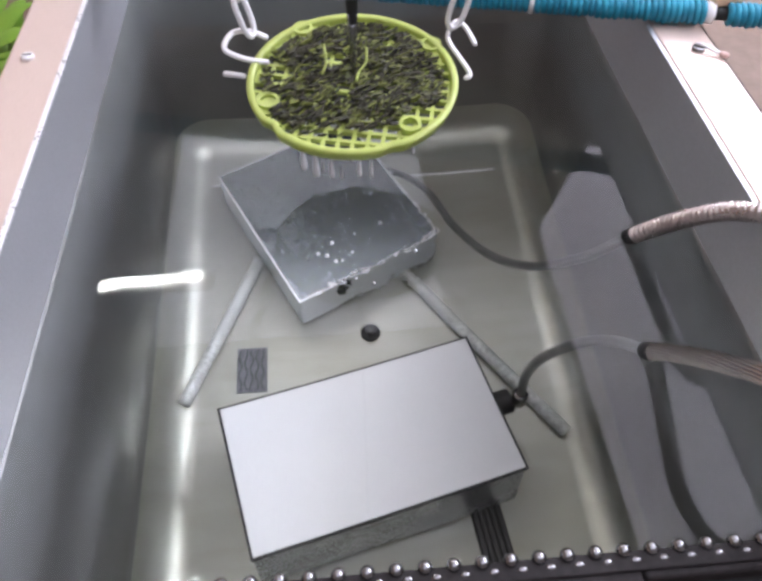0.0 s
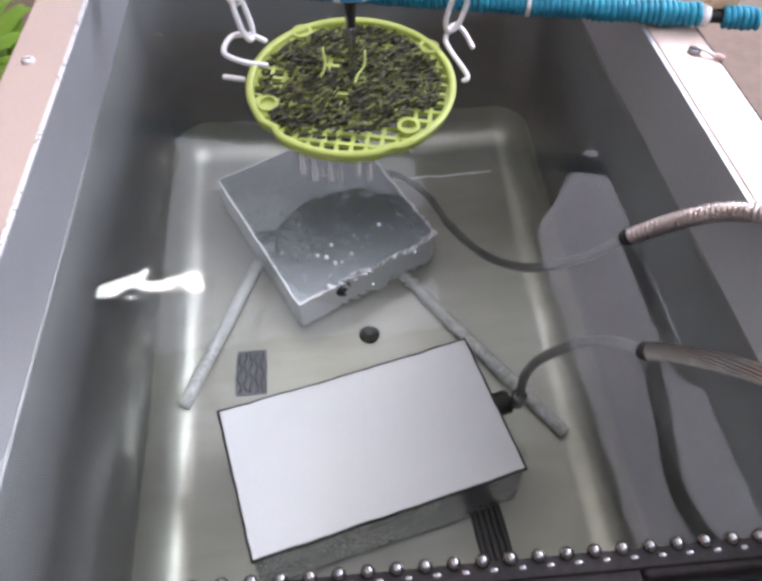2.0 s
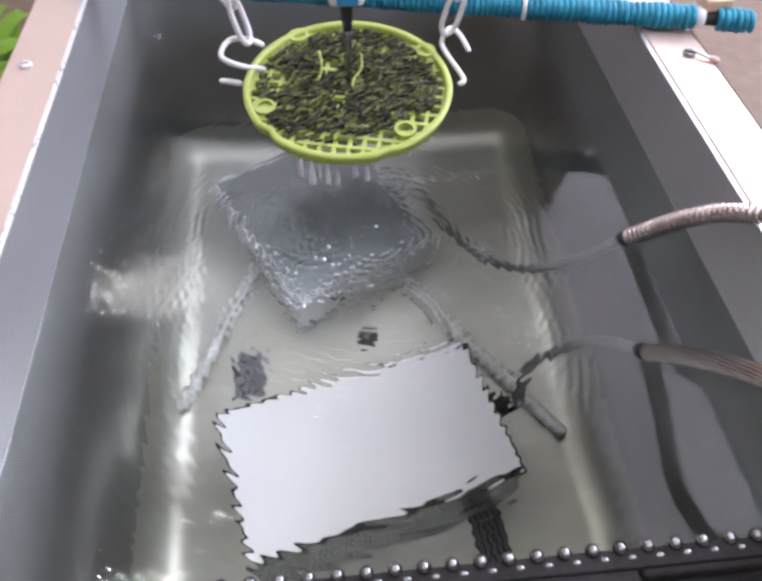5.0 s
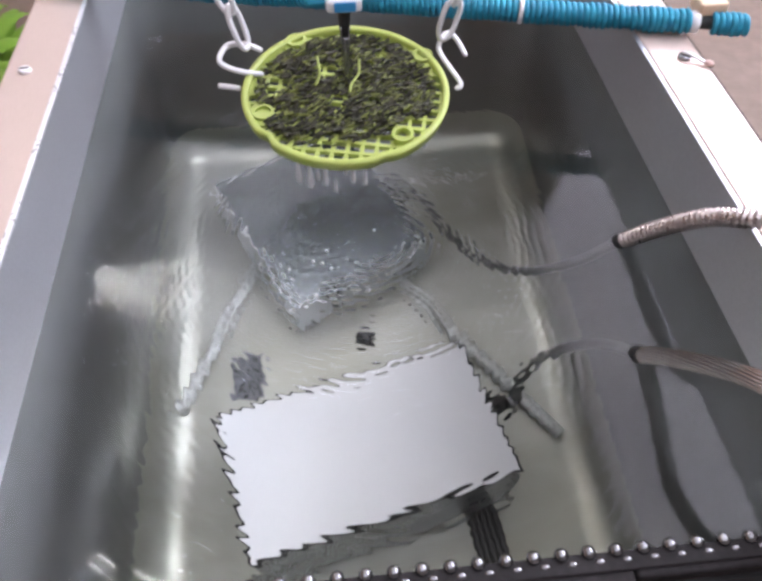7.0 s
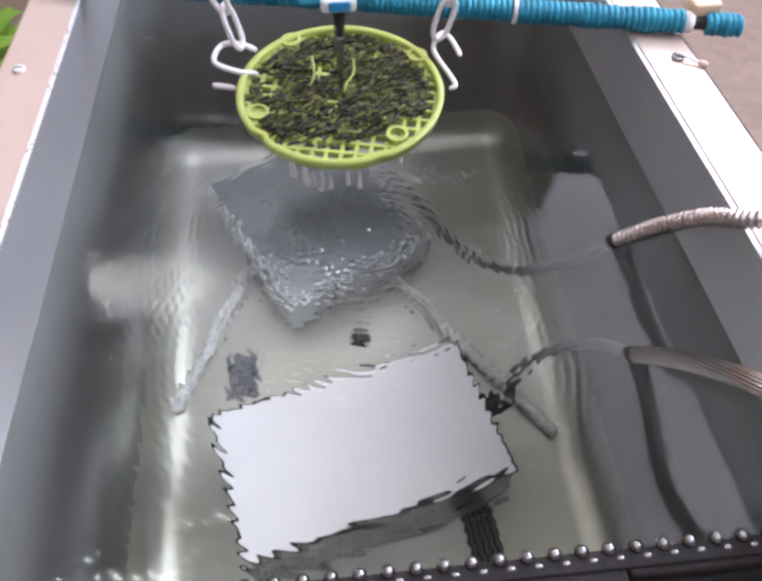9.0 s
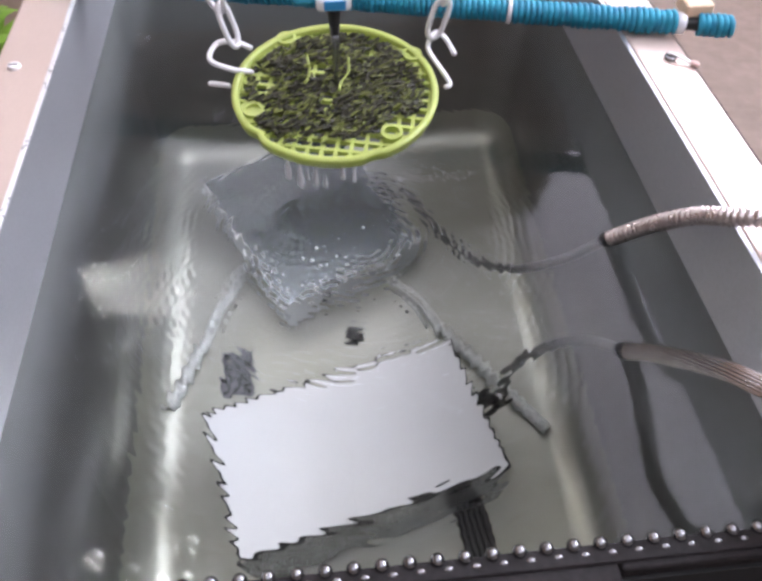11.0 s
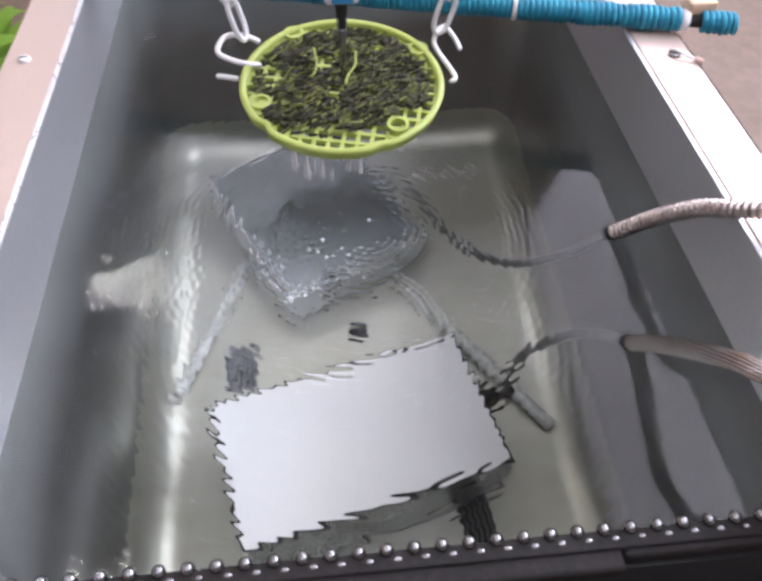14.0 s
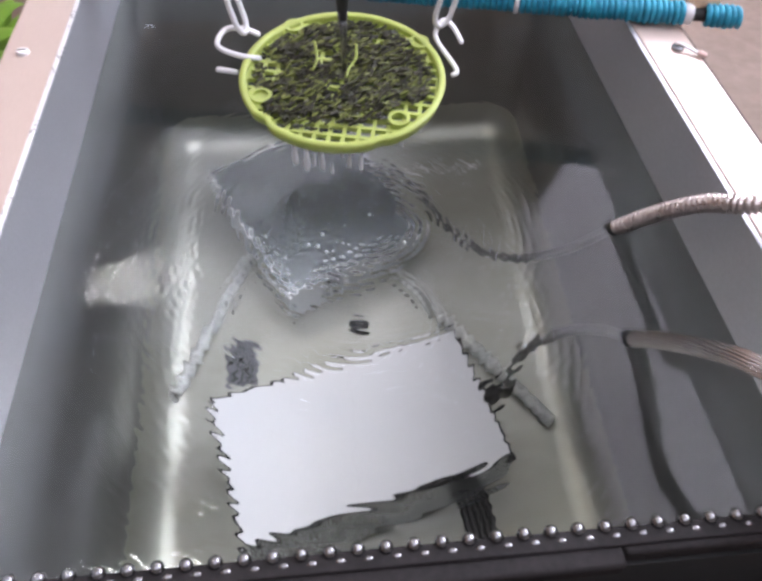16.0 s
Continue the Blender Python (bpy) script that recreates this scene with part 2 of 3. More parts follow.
def smooth_line(points, steps):
    """Points along a Catmull-Rom curve through the given ones."""
    p = [Vector(q) for q in points]
    p = [2 * p[0] - p[1]] + p + [2 * p[-1] - p[-2]]
    out = []
    for i in range(1, len(p) - 2):
        a, b, c, d = p[i - 1:i + 3]
        for k in range(steps):
            t = k / steps
            out.append(0.5 * (2 * b + (c - a) * t + (2 * a - 5 * b + 4 * c - d) * t * t + (3 * b - a - 3 * c + d) * t ** 3))
    out.append(p[-2])
    return out


def evenly(line, step):
    """The line cut into even steps."""
    out, left = [line[0].copy()], step
    for a, b in zip(line, line[1:]):
        run, at = (b - a).length, 0.0
        while run - at >= left:
            at += left
            out.append(a.lerp(b, at / run))
            left = step
        left -= run - at
    return out


def sweep(line, radius, sides=12, closed=False, bm=None):
    """A tube along a line; radius is a number or a function of the sample."""
    bm = bm or bmesh.new()
    rings, normal = [], None
    count = len(line)
    for i, p in enumerate(line):
        a = line[(i - 1) % count] if closed else line[max(i - 1, 0)]
        b = line[(i + 1) % count] if closed else line[min(i + 1, count - 1)]
        d = (b - a).normalized()
        if normal is None:
            normal = d.orthogonal().normalized()
        normal = (normal - d * normal.dot(d)).normalized()
        side = d.cross(normal)
        r = radius(i) if callable(radius) else radius
        rings.append([bm.verts.new(p + r * (normal * math.cos(2 * math.pi * k / sides) + side * math.sin(2 * math.pi * k / sides)))
                      for k in range(sides)])
    for i in range(count if closed else count - 1):
        u, v = rings[i], rings[(i + 1) % count]
        shift = 0
        if closed and i == count - 1:
            shift = min(range(sides), key=lambda s: (u[0].co - v[s].co).length)
        for k in range(sides):
            bm.faces.new((u[k], u[(k + 1) % sides], v[(k + 1 + shift) % sides], v[(k + shift) % sides]))
    if not closed:
        bm.faces.new(rings[0][::-1])
        bm.faces.new(rings[-1])
    return bm


def disc(x, y, z0, z1, r, sides=28, bevel=0.0):
    bm = bmesh.new()
    bmesh.ops.create_cone(bm, cap_ends=True, segments=sides, radius1=r, radius2=r, depth=z1 - z0)
    bmesh.ops.translate(bm, vec=(x, y, (z0 + z1) / 2), verts=bm.verts)
    if bevel:
        caps = [e for e in bm.edges if abs(e.verts[0].co.z - e.verts[1].co.z) < 1e-6]
        bmesh.ops.bevel(bm, geom=caps, offset=bevel, segments=2, profile=0.5, affect="EDGES")
    return bm


# ---- the room ----
def wall(name, x0, x1, y0, y1, z0=GROUND, z1=TOP, mat=PLASTER, label="warm beige plastered workshop wall"):
    return tagged(part(name, block(x0, x1, y0, y1, z0, z1), mat), label, "wall", kind="structure")


tagged(part("ground", block(ROOM_X0, ROOM_X1, ROOM_Y0, ROOM_Y1, GROUND - 0.1, GROUND), CONCRETE),
       "worn tan concrete workshop floor", "floor", kind="structure")
roof = bmesh.new()
for x0, x1, y0, y1 in ((ROOM_X0, -0.68, ROOM_Y0, ROOM_Y1), (2.2, ROOM_X1, ROOM_Y0, ROOM_Y1), (-0.68, 2.2, 2.78, ROOM_Y1),
                       (-0.68, 0.8, 0.42, 1.5), (0.38, 0.8, 1.5, 2.78), (0.8, 1.4, 2.46, 2.78), (-0.68, 0.8, ROOM_Y0, -1.2), (0.8, 2.2, ROOM_Y0, -0.1)):
    merge(roof, block(x0, x1, y0, y1, TOP, TOP + 0.1))


def prism(corners, z0, z1):
    """An upright slab over a polygon, its corners counter-clockwise."""
    bm = bmesh.new()
    low, high = [[bm.verts.new((x, y, z)) for x, y in corners] for z in (z0, z1)]
    bm.faces.new(low[::-1])
    bm.faces.new(high)
    for k in range(len(corners)):
        j = (k + 1) % len(corners)
        bm.faces.new((low[k], low[j], high[j], high[k]))
    return bm


merge(roof, prism(((0.8, 1.96), (1.14, 2.46), (0.8, 2.46)), TOP, TOP + 0.1))
tagged(part("ceiling", roof, CEILING), "off-white painted ceiling with a skylight opening", "ceiling", kind="structure")
skylight = tagged(empty("skylight", pose(0, 0, TOP)), "broad skylight of bright translucent sheets", "skylight", kind="structure")
for i, (x0, x1, y0, y1) in enumerate(SKIES):
    part("sheet", block(x0 + 0.002, x1 - 0.002, y0, y1, 0.03, 0.034), (FAR_GLOW, FAR_GLOW, SKY_GLOW, CLEAR_GLOW, FILL_GLOW, SKY_GLOW)[i], skylight, "clear brighter sheet" if i == 3 else "")
part("sheet", prism(((0.802, 1.962), (1.138, 1.962), (1.138, 2.458)), 0.03, 0.034), SKY_GLOW, skylight, "corner sheet cut on the slant")
wall("wall_west", ROOM_X0 - 0.12, ROOM_X0, ROOM_Y0, ROOM_Y1)
wall("wall_east", ROOM_X1, ROOM_X1 + 0.12, ROOM_Y0, ROOM_Y1, mat=GREY_WALL, label="plain grey painted workshop wall")
wall("wall_south", ROOM_X0, ROOM_X1, ROOM_Y0 - 0.12, ROOM_Y0, mat=GREY_WALL, label="plain grey painted workshop wall")
for x0, x1, z0, z1 in ((ROOM_X0, -1.04, GROUND, TOP), (-0.80, ROOM_X1, GROUND, TOP), (-1.04, -0.80, GROUND, 1.46), (-1.04, -0.80, 1.62, TOP)):
    wall("wall_north", x0, x1, ROOM_Y1, ROOM_Y1 + 0.12, z0, z1)
high_window = tagged(empty("window_1", pose(-0.92, ROOM_Y1, 1.54)), "small high window with a frosted pane", "window", kind="structure")
part("pane", block(-0.118, 0.118, 0.06, 0.064, -0.078, 0.078), FAR_GLOW, high_window, "frosted pane")
for x0, x1, z0, z1 in ((-0.119, 0.119, 0.066, 0.079), (-0.119, 0.119, -0.079, -0.066), (-0.119, -0.107, -0.066, 0.066), (0.107, 0.119, -0.066, 0.066)):
    part("window_frame", block(x0, x1, 0.03, 0.058, z0, z1, 0.002), WHITE, high_window)
for x, y in ((-0.70, 1.725), (-0.63, 0.635)):
    tube = tagged(empty("tube_light", pose(x, y, TOP - 0.05, 0, 0, 3)), "short glowing white tube light under the ceiling", "tube light", "tube lights")
    part("housing", block(-0.24, 0.24, -0.035, 0.035, -0.026, 0.0, 0.004), WHITE, tube)
    for u in (-0.2, -0.12):
        part("bracket", block(u - 0.006, u + 0.006, -0.006, 0.006, 0.0, 0.05), WHITE, tube)
    part("tube", sweep([Vector((-0.2 + 0.02 * i, 0, -0.043)) for i in range(21)], 0.018), TUBE_GLOW, tube, "glowing tube", True)


# ---- the tank ----
tank = tagged(empty("steel_tank", pose(0, 0, 0)), "deep stainless steel washing tank full of water", "tank")


def basin():
    """Open pan with rounded bottom bends, walled to the rim."""
    bm = block(XL, XR, YN, YF, DEEP, 0.0025)
    bm.faces.ensure_lookup_table()
    bmesh.ops.delete(bm, geom=[f for f in bm.faces if f.normal.z > 0.9], context="FACES")
    low = [e for e in bm.edges if all(v.co.z < DEEP + 0.001 for v in e.verts)]
    up = [e for e in bm.edges if abs(e.verts[0].co.z - e.verts[1].co.z) > 0.1]
    bmesh.ops.bevel(bm, geom=low + up, offset=BEND, segments=30, profile=0.5, affect="EDGES")
    bmesh.ops.reverse_faces(bm, faces=bm.faces[:])
    return bm


pan = part("basin", basin(), STEEL, tank, "brushed stainless steel basin, its bottom paler as if lit")
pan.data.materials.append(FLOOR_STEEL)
for face in pan.data.polygons:      # bottom and bends take the paler tone that stands for light
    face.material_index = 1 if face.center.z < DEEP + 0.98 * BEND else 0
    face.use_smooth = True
thick = pan.modifiers.new("thickness", "SOLIDIFY")
thick.thickness, thick.offset = 0.003, -1.0
part("side_rim", block(XL - 0.048, XL - 0.0005, YN - 0.06, YF + 0.06, RIM - 0.03, RIM, 0.003, 3), RIM_STEEL, tank, "flat satin steel rim")
part("side_rim", block(XR + 0.0038, XR + 0.0455, YN - 0.06, YF + 0.06, RIM - 0.03, RIM, 0.0015, 3), RIM_STEEL, tank, "flat satin steel rim")
# pale strip draws the lit bevel of the rim's inner edge
part("rim_edge", block(XL - 0.0035, XL + 0.0004, YN - 0.06, YF, RIM - 0.0018, RIM + 0.0006, 0.0005), EDGE, tank, "pale edge strip for the lit bevel")
part("rim_edge", block(XR - 0.0004, XR + 0.0036, YN - 0.06, YF, RIM - 0.0022, RIM - 0.0006, 0.0006), WALL_STEEL, tank, "narrow grey ledge inside the rim")
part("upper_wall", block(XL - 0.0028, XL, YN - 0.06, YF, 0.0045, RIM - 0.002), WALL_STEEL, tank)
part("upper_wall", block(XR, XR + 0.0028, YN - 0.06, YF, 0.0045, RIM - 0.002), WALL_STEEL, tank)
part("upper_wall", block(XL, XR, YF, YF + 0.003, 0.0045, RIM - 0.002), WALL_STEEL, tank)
part("weld_seam", block(XL + 0.043, XR - 0.052, 0.7265, 0.7295, DEEP - 0.0005, DEEP + 0.0009, 0.0004), EDGE, tank, "thin pale weld seam")
part("end_rim", block(XL, XR, YF + 0.0035, YF + 0.06, RIM - 0.03, RIM - 0.001, 0.003, 3), RIM_STEEL, tank)
for x0, x1, y0, y1 in ((XL - 0.044, XL - 0.04, YN, YF), (XR + 0.034, XR + 0.038, YN, YF)):
    part("side_panel", block(x0, x1, y0, y1, GROUND + 0.08, RIM - 0.031), RIM_STEEL, tank)
part("end_panel", block(XL, XR, YF + 0.05, YF + 0.054, GROUND + 0.08, RIM - 0.031), RIM_STEEL, tank)
for x in (XL - 0.03, XR + 0.022):
    for y in (YN - 0.03, YF + 0.04):
        part("leg", block(x - 0.015, x + 0.015, y - 0.015, y + 0.015, GROUND, RIM - 0.031, 0.002), RIM_STEEL, tank)
for x, y, mat in ((-0.238, 0.525, EDGE), (0.298, 0.492, GREY)):
    screw = part("screw", disc(x, y, RIM - 0.001, RIM + 0.003, 0.0052, 20, 0.0012), mat, tank, "small round screw head", True)
    part("slot", block(x - 0.0035, x + 0.0035, y - 0.0005, y + 0.0005, RIM + 0.0028, RIM + 0.0034), BLACK, screw)
pin = part("pin", sweep([Vector((0.296, 0.494, RIM + 0.004)), Vector((0.300, 0.491, RIM + 0.0045)), Vector((0.308, 0.484, RIM + 0.003)), Vector((0.312, 0.480, RIM + 0.002))], 0.0014, 10), EDGE, tank, "bent steel pin", True)
part("knob", sweep([Vector((0.3105, 0.4815, RIM + 0.0025)), Vector((0.312, 0.4805, RIM + 0.0025)), Vector((0.315, 0.4775, RIM + 0.0025)), Vector((0.3165, 0.4765, RIM + 0.0025))], lambda i: 0.0012 if i in (0, 3) else 0.0024, 14), PINK, pin, "pale pink knob", True)
part("edge_strip", block(XR + 0.046, XR + 0.0495, YN - 0.06, YF + 0.06, RIM - 0.028, RIM - 0.003, 0.001), BROWN, tank, "dark edge strip")
# front wall cap
part("front_cap", block(0.15, XR, YN - 0.0125, YN - 0.0035, -0.012, 0.001, 0.003, 4), BROWN, tank, "narrow end of the front cap")
part("front_cap", block(XL, 0.1495, YN - 0.019, YN - 0.0035, -0.012, 0.001, 0.003, 4), BROWN, tank, "dark brown enamelled front cap")
# black panel and an added black slab stand for the darkness below the cap
part("front_panel", block(XL, XR, YN - 0.014, YN - 0.006, -0.25, -0.0125), BLACK, tank, "front panel below the cap, black for the dark drop")
part("front_dark_slab", block(XL, XR, YN - 0.075, YN - 0.0145, -0.085, -0.078, 0.002), BLACK, tank, "added black slab standing for the darkness below the cap")
part("latch", block(0.088, 0.104, YN - 0.0265, YN - 0.0195, -0.012, -0.006, 0.002), GREY, tank, "dull steel latch")

part("apron", block(XL, XR, YN - 0.014, YN - 0.010, GROUND + 0.08, -0.2505), RIM_STEEL, tank, "lower front panel")

# beaded strip along the front edge
strip = tagged(empty("beaded_strip", pose(0, YN, 0.0015)), "row of dark wet metal beads along the tank's front edge", "bead strip")
bead = bmesh.new()
bmesh.ops.create_uvsphere(bead, u_segments=14, v_segments=9, radius=0.0042)
first = part("bead", bead, BEAD, strip, smooth=True)
count = int((XR - XL) / 0.0155)
# the second, flatter row is added to draw the glints beside the beads
spots = [(XL + 0.008 + 0.0155 * i, 0.003, 0.002) for i in range(count)] + [(XL + 0.0136 + 0.0155 * i, -0.0022, 0.0008) for i in range(count)]
for i, (x, y, z) in enumerate(spots):
    ob = first
    if i:
        ob = new("bead", first.data)
        ob.parent = strip
    size = (1.0, 1.0, 1.0, 1.0) if i < count else (0.78, 0.5, 0.5, 1.0)
    ob.matrix_local = Matrix.Translation((x, y, z)) @ Matrix.Diagonal(size)
part("bead_bar", block(XL + 0.002, XR - 0.002, -0.008, 0.003, -0.003, 0.002, 0.0012), BROWN, strip)

# ---- the water ----
bm = bmesh.new()
grid_n = 40
vs = [[bm.verts.new((XL - 0.002 + (XR - XL + 0.004) * i / grid_n, YN - 0.001 + (YF - YN + 0.002) * j / grid_n, 0)) for i in range(grid_n + 1)]
      for j in range(grid_n + 1)]
for j in range(grid_n):
    for i in range(grid_n):
        bm.faces.new((vs[j][i], vs[j][i + 1], vs[j + 1][i + 1], vs[j + 1][i]))
water = tagged(part("water", bm, WATER), "clear water, calm and later covered in fine ripples", "water", kind="structure")
water.visible_shadow = False


# ---- things on the tank's floor ----
def turned(x, y, z, along):
    return pose(x, y, z, 0, 0, along)


def transducer(name, corner, along, sx, sy, h, label, lid, side, seal):
    """A sealed steel box with a welded lid; its first corner at corner, its long side turned by along."""
    thing = tagged(empty(name, turned(corner[0], corner[1], DEEP, along)), label, "steel box")
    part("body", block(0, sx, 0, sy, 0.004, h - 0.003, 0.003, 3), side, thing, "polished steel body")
    part("gasket", block(-0.0015, sx + 0.0015, -0.0015, sy + 0.0015, h - 0.003, h - 0.001, 0.0005, 2), seal, thing, "thin edge strip under the lid")
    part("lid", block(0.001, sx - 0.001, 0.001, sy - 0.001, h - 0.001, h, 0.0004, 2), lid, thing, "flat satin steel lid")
    for x in (0.02, sx - 0.02):
        for y in (0.02, sy - 0.02):
            part("foot", disc(x, y, 0, 0.004, 0.008), BLACK, thing)
    return thing


# the hoses' and hooks' courses
H1_DRY = [(0.2199, 0.3591, 0.0), (0.2278, 0.3519, 0.014), (0.236, 0.3427, 0.03), (0.2451, 0.3287, 0.05), (0.2545, 0.3155, 0.066), (0.2625, 0.298, 0.0805)]
H2_DRY = [(0.1993, 0.254, 0.0), (0.204, 0.2449, 0.012), (0.2093, 0.2307, 0.028), (0.2142, 0.21, 0.05), (0.2189, 0.1889, 0.07)]
HOOK_L = [(-0.0446, 0.4785, 0.088), (-0.062, 0.4754, 0.094), (-0.0761, 0.4796, 0.1), (-0.0708, 0.4944, 0.104), (-0.0571, 0.4925, 0.106), (-0.0441, 0.4921, 0.1)]
HOOK_R = [(0.0996, 0.4526, 0.083), (0.1039, 0.4559, 0.086), (0.0927, 0.4835, 0.094), (0.0926, 0.4905, 0.1), (0.0992, 0.497, 0.104), (0.1064, 0.4928, 0.1), (0.1123, 0.4794, 0.093)]

# sides and edge strip carry light and a bevel highlight in their colours
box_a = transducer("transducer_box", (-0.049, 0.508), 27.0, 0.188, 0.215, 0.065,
                   "polished steel box lying under the hanging grid, on the tank floor", BOX_LID, LIT_SIDE_STEEL, EDGE)
hole = part("port", disc(0, 0, -0.002, 0.002, 0.0085, 24), BLACK, box_a, "round black port")
hole.matrix_local = pose(0.055, -0.001, 0.047, 90, 0, 0)
gland = part("gland", disc(0, 0, 0, 0.02, 0.011, 20, 0.002), BLACK, box_a, "black cable gland")
gland.matrix_local = pose(0.181, 0.16, 0.034, 0, 90, 0)
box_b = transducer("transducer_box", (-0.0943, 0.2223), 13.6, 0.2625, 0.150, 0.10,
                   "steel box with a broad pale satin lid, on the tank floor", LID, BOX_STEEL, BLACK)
fit_b = part("gland", disc(0, 0, 0, 0.024, 0.013, 20, 0.002), BLACK, box_b, "black cable gland")
fit_b.matrix_local = pose(0.2625, 0.082, 0.062, 0, 90, 0)


def rod(a, b, label):
    thing = tagged(part("tube_rod", sweep(evenly([Vector(a), Vector(b)], 0.012), 0.0072, 14), TUBE, smooth=True), label, "rod")
    return thing


rod((-0.100, 0.602, DEEP + 0.0073), (-0.182, 0.4115, DEEP + 0.0073), "short pale mottled tube lying on the tank floor")
rod((0.066, 0.588, DEEP + 0.0073), (0.2315, 0.342, DEEP + 0.0073), "long pale mottled tube lying on the tank floor")
plug = tagged(empty("rubber_plug", pose(0.029, 0.493, DEEP)), "round black rubber plug on the tank floor", "plug")
part("cap", disc(0, 0, 0.0, 0.004, 0.0115, 28, 0.0012), BLACK, plug)
part("knob", disc(0, 0, 0.004, 0.008, 0.004, 16, 0.001), DARK, plug)
drain = tagged(empty("floor_grille", pose(-0.108, 0.455, DEEP)), "small mottled grey grille with wavy bars, in the tank floor", "grille")
part("plate", block(-0.017, 0.017, -0.028, 0.028, 0, 0.0015, 0.0005), MID_GREY, drain)
for i in range(5):
    wavy = [Vector((-0.013 + 0.0062 * i + 0.0017 * math.sin(0.9 * k + 2.1 * i), -0.025 + 0.00333 * k, 0.002)) for k in range(16)]
    part("bar", sweep(wavy, 0.0009, 8), DARK, drain, smooth=True)
strap = tagged(empty("rubber_strap", pose(0, 0, DEEP)), "black ribbed rubber strap below the pale-lidded box", "strap")
part("band", block(-0.0155, 0.0155, -0.055, 0.03, 0.0, 0.004, 0.001), BLACK, strap)
for i in range(5):
    part("rib", block(-0.013 + 0.006 * i, -0.0105 + 0.006 * i, -0.052, 0.027, 0.004, 0.0055), DARK, strap)
strap.matrix_world = pose(0.131, 0.25, DEEP, 0, 0, 6)


# ---- hoses ----
def armoured_hose(label, dry, wet, ribbed, end):
    thing = tagged(empty("flexible_hose", pose(0, 0, 0)), label, "hose")
    if ribbed:
        line = evenly(smooth_line(dry, 60), 0.0011)
        part("armour", sweep(line, lambda i: 0.0058 + 0.0012 * math.sin(i * math.pi / 2 + 0.5), 16), ARMOUR, thing, "corrugated bronze-grey armour", True)
    else:
        line = evenly(smooth_line(dry, 60), 0.003)
        hose = part("armour", sweep(line, 0.0050, 16), BRAID, thing, "braided bronze-grey armour", True)
        for k in range(16):
            wire, turn = [], 2 * math.pi * k / 16
            for i, p in enumerate(line):
                d = (line[min(i + 1, len(line) - 1)] - line[max(i - 1, 0)]).normalized()
                u = d.cross(Vector((0, 1, 0.3))).normalized()
                v = d.cross(u)
                w = turn + 0.05 * i
                wire.append(p + 0.0051 * (u * math.cos(w) + v * math.sin(w)))
            part("strand", sweep(wire, 0.001, 8), BRAID, hose, smooth=True)
    part("sleeve", sweep(evenly(smooth_line(wet, 24), 0.006), 0.0046, 14), SLEEVE, thing, "smooth grey sleeve under the water", True)
    a, b = Vector(dry[0]), Vector(dry[1])
    d = (b - a).normalized()
    part("cuff", sweep([a - 0.004 * d, a - 0.003 * d, a + 0.003 * d, a + 0.004 * d], lambda i: 0.0058 if i in (0, 3) else 0.0068, 18), BLACK, thing, "dark end cuff", True)
    e, f = Vector(wet[-2]), Vector(wet[-1])
    d = (f - e).normalized()
    part("collar", sweep([f - 0.016 * d, f - 0.015 * d, f + 0.001 * d, f + 0.002 * d], lambda i: 0.006 if i in (0, 3) else 0.0078, 18), end, thing, "steel collar", True)
    return thing


armoured_hose("grey sleeved hose with corrugated steel armour, dipping into the water",
              H1_DRY + [(0.280, 0.283, 0.0895), (0.318, 0.275, 0.07), (0.334, 0.28, -0.06), (0.338, 0.28, -0.5), (0.34, 0.28, GROUND + 0.008)],
              [H1_DRY[0], (0.1929, 0.3687, -0.05), (0.1687, 0.4133, -0.14), (0.1482, 0.4847, -0.23), (0.129, 0.5699, -0.30),
               (0.1145, 0.655, -0.355), (0.085, 0.705, -0.38), (0.062, 0.712, -0.386)], True, CHROME)
armoured_hose("grey sleeved hose with braided steel armour, dipping into the water",
              H2_DRY + [(0.226, 0.172, 0.08), (0.242, 0.152, 0.0895), (0.285, 0.135, 0.092), (0.32, 0.131, 0.07), (0.334, 0.13, -0.06), (0.338, 0.13, -0.5), (0.34, 0.13, GROUND + 0.008)],
              [H2_DRY[0], (0.1949, 0.284, -0.045), (0.1849, 0.3106, -0.1), (0.1741, 0.3447, -0.2), (0.1698, 0.3593, -0.27), (0.1718, 0.364, -0.325),
               (0.170, 0.362, -0.345)], False, CHROME)

# ---- the hanging grid ----
GRID = pose(0.0165, 0.4525, 0.0857, 5.4, 0, 0)
GR = 0.0775
tray = tagged(empty("grid_tray", GRID), "round lime-yellow plastic grid tray hanging over the water", "tray")
ring_line = []
for i in range(96):
    a = 2 * math.pi * i / 96
    dent = 0.0035 * math.exp(-((a - radians(217)) / 0.07) ** 2) + 0.0025 * math.exp(-((a - radians(287)) / 0.06) ** 2)
    ring_line.append(Vector(((GR - 0.003 - dent) * math.cos(a), (GR - 0.003 - dent) * math.sin(a), 0.0)))
rim_bm = bmesh.new()
prof = ((-0.0028, -0.0046), (0.0016, -0.0046), (0.0032, 0.002), (0.0026, 0.0036), (-0.0016, 0.0036), (-0.0022, 0.002))
loops = []
for p in ring_line:
    out = p.normalized()
    loops.append([rim_bm.verts.new(p + out * u + Vector((0, 0, w))) for u, w in prof])
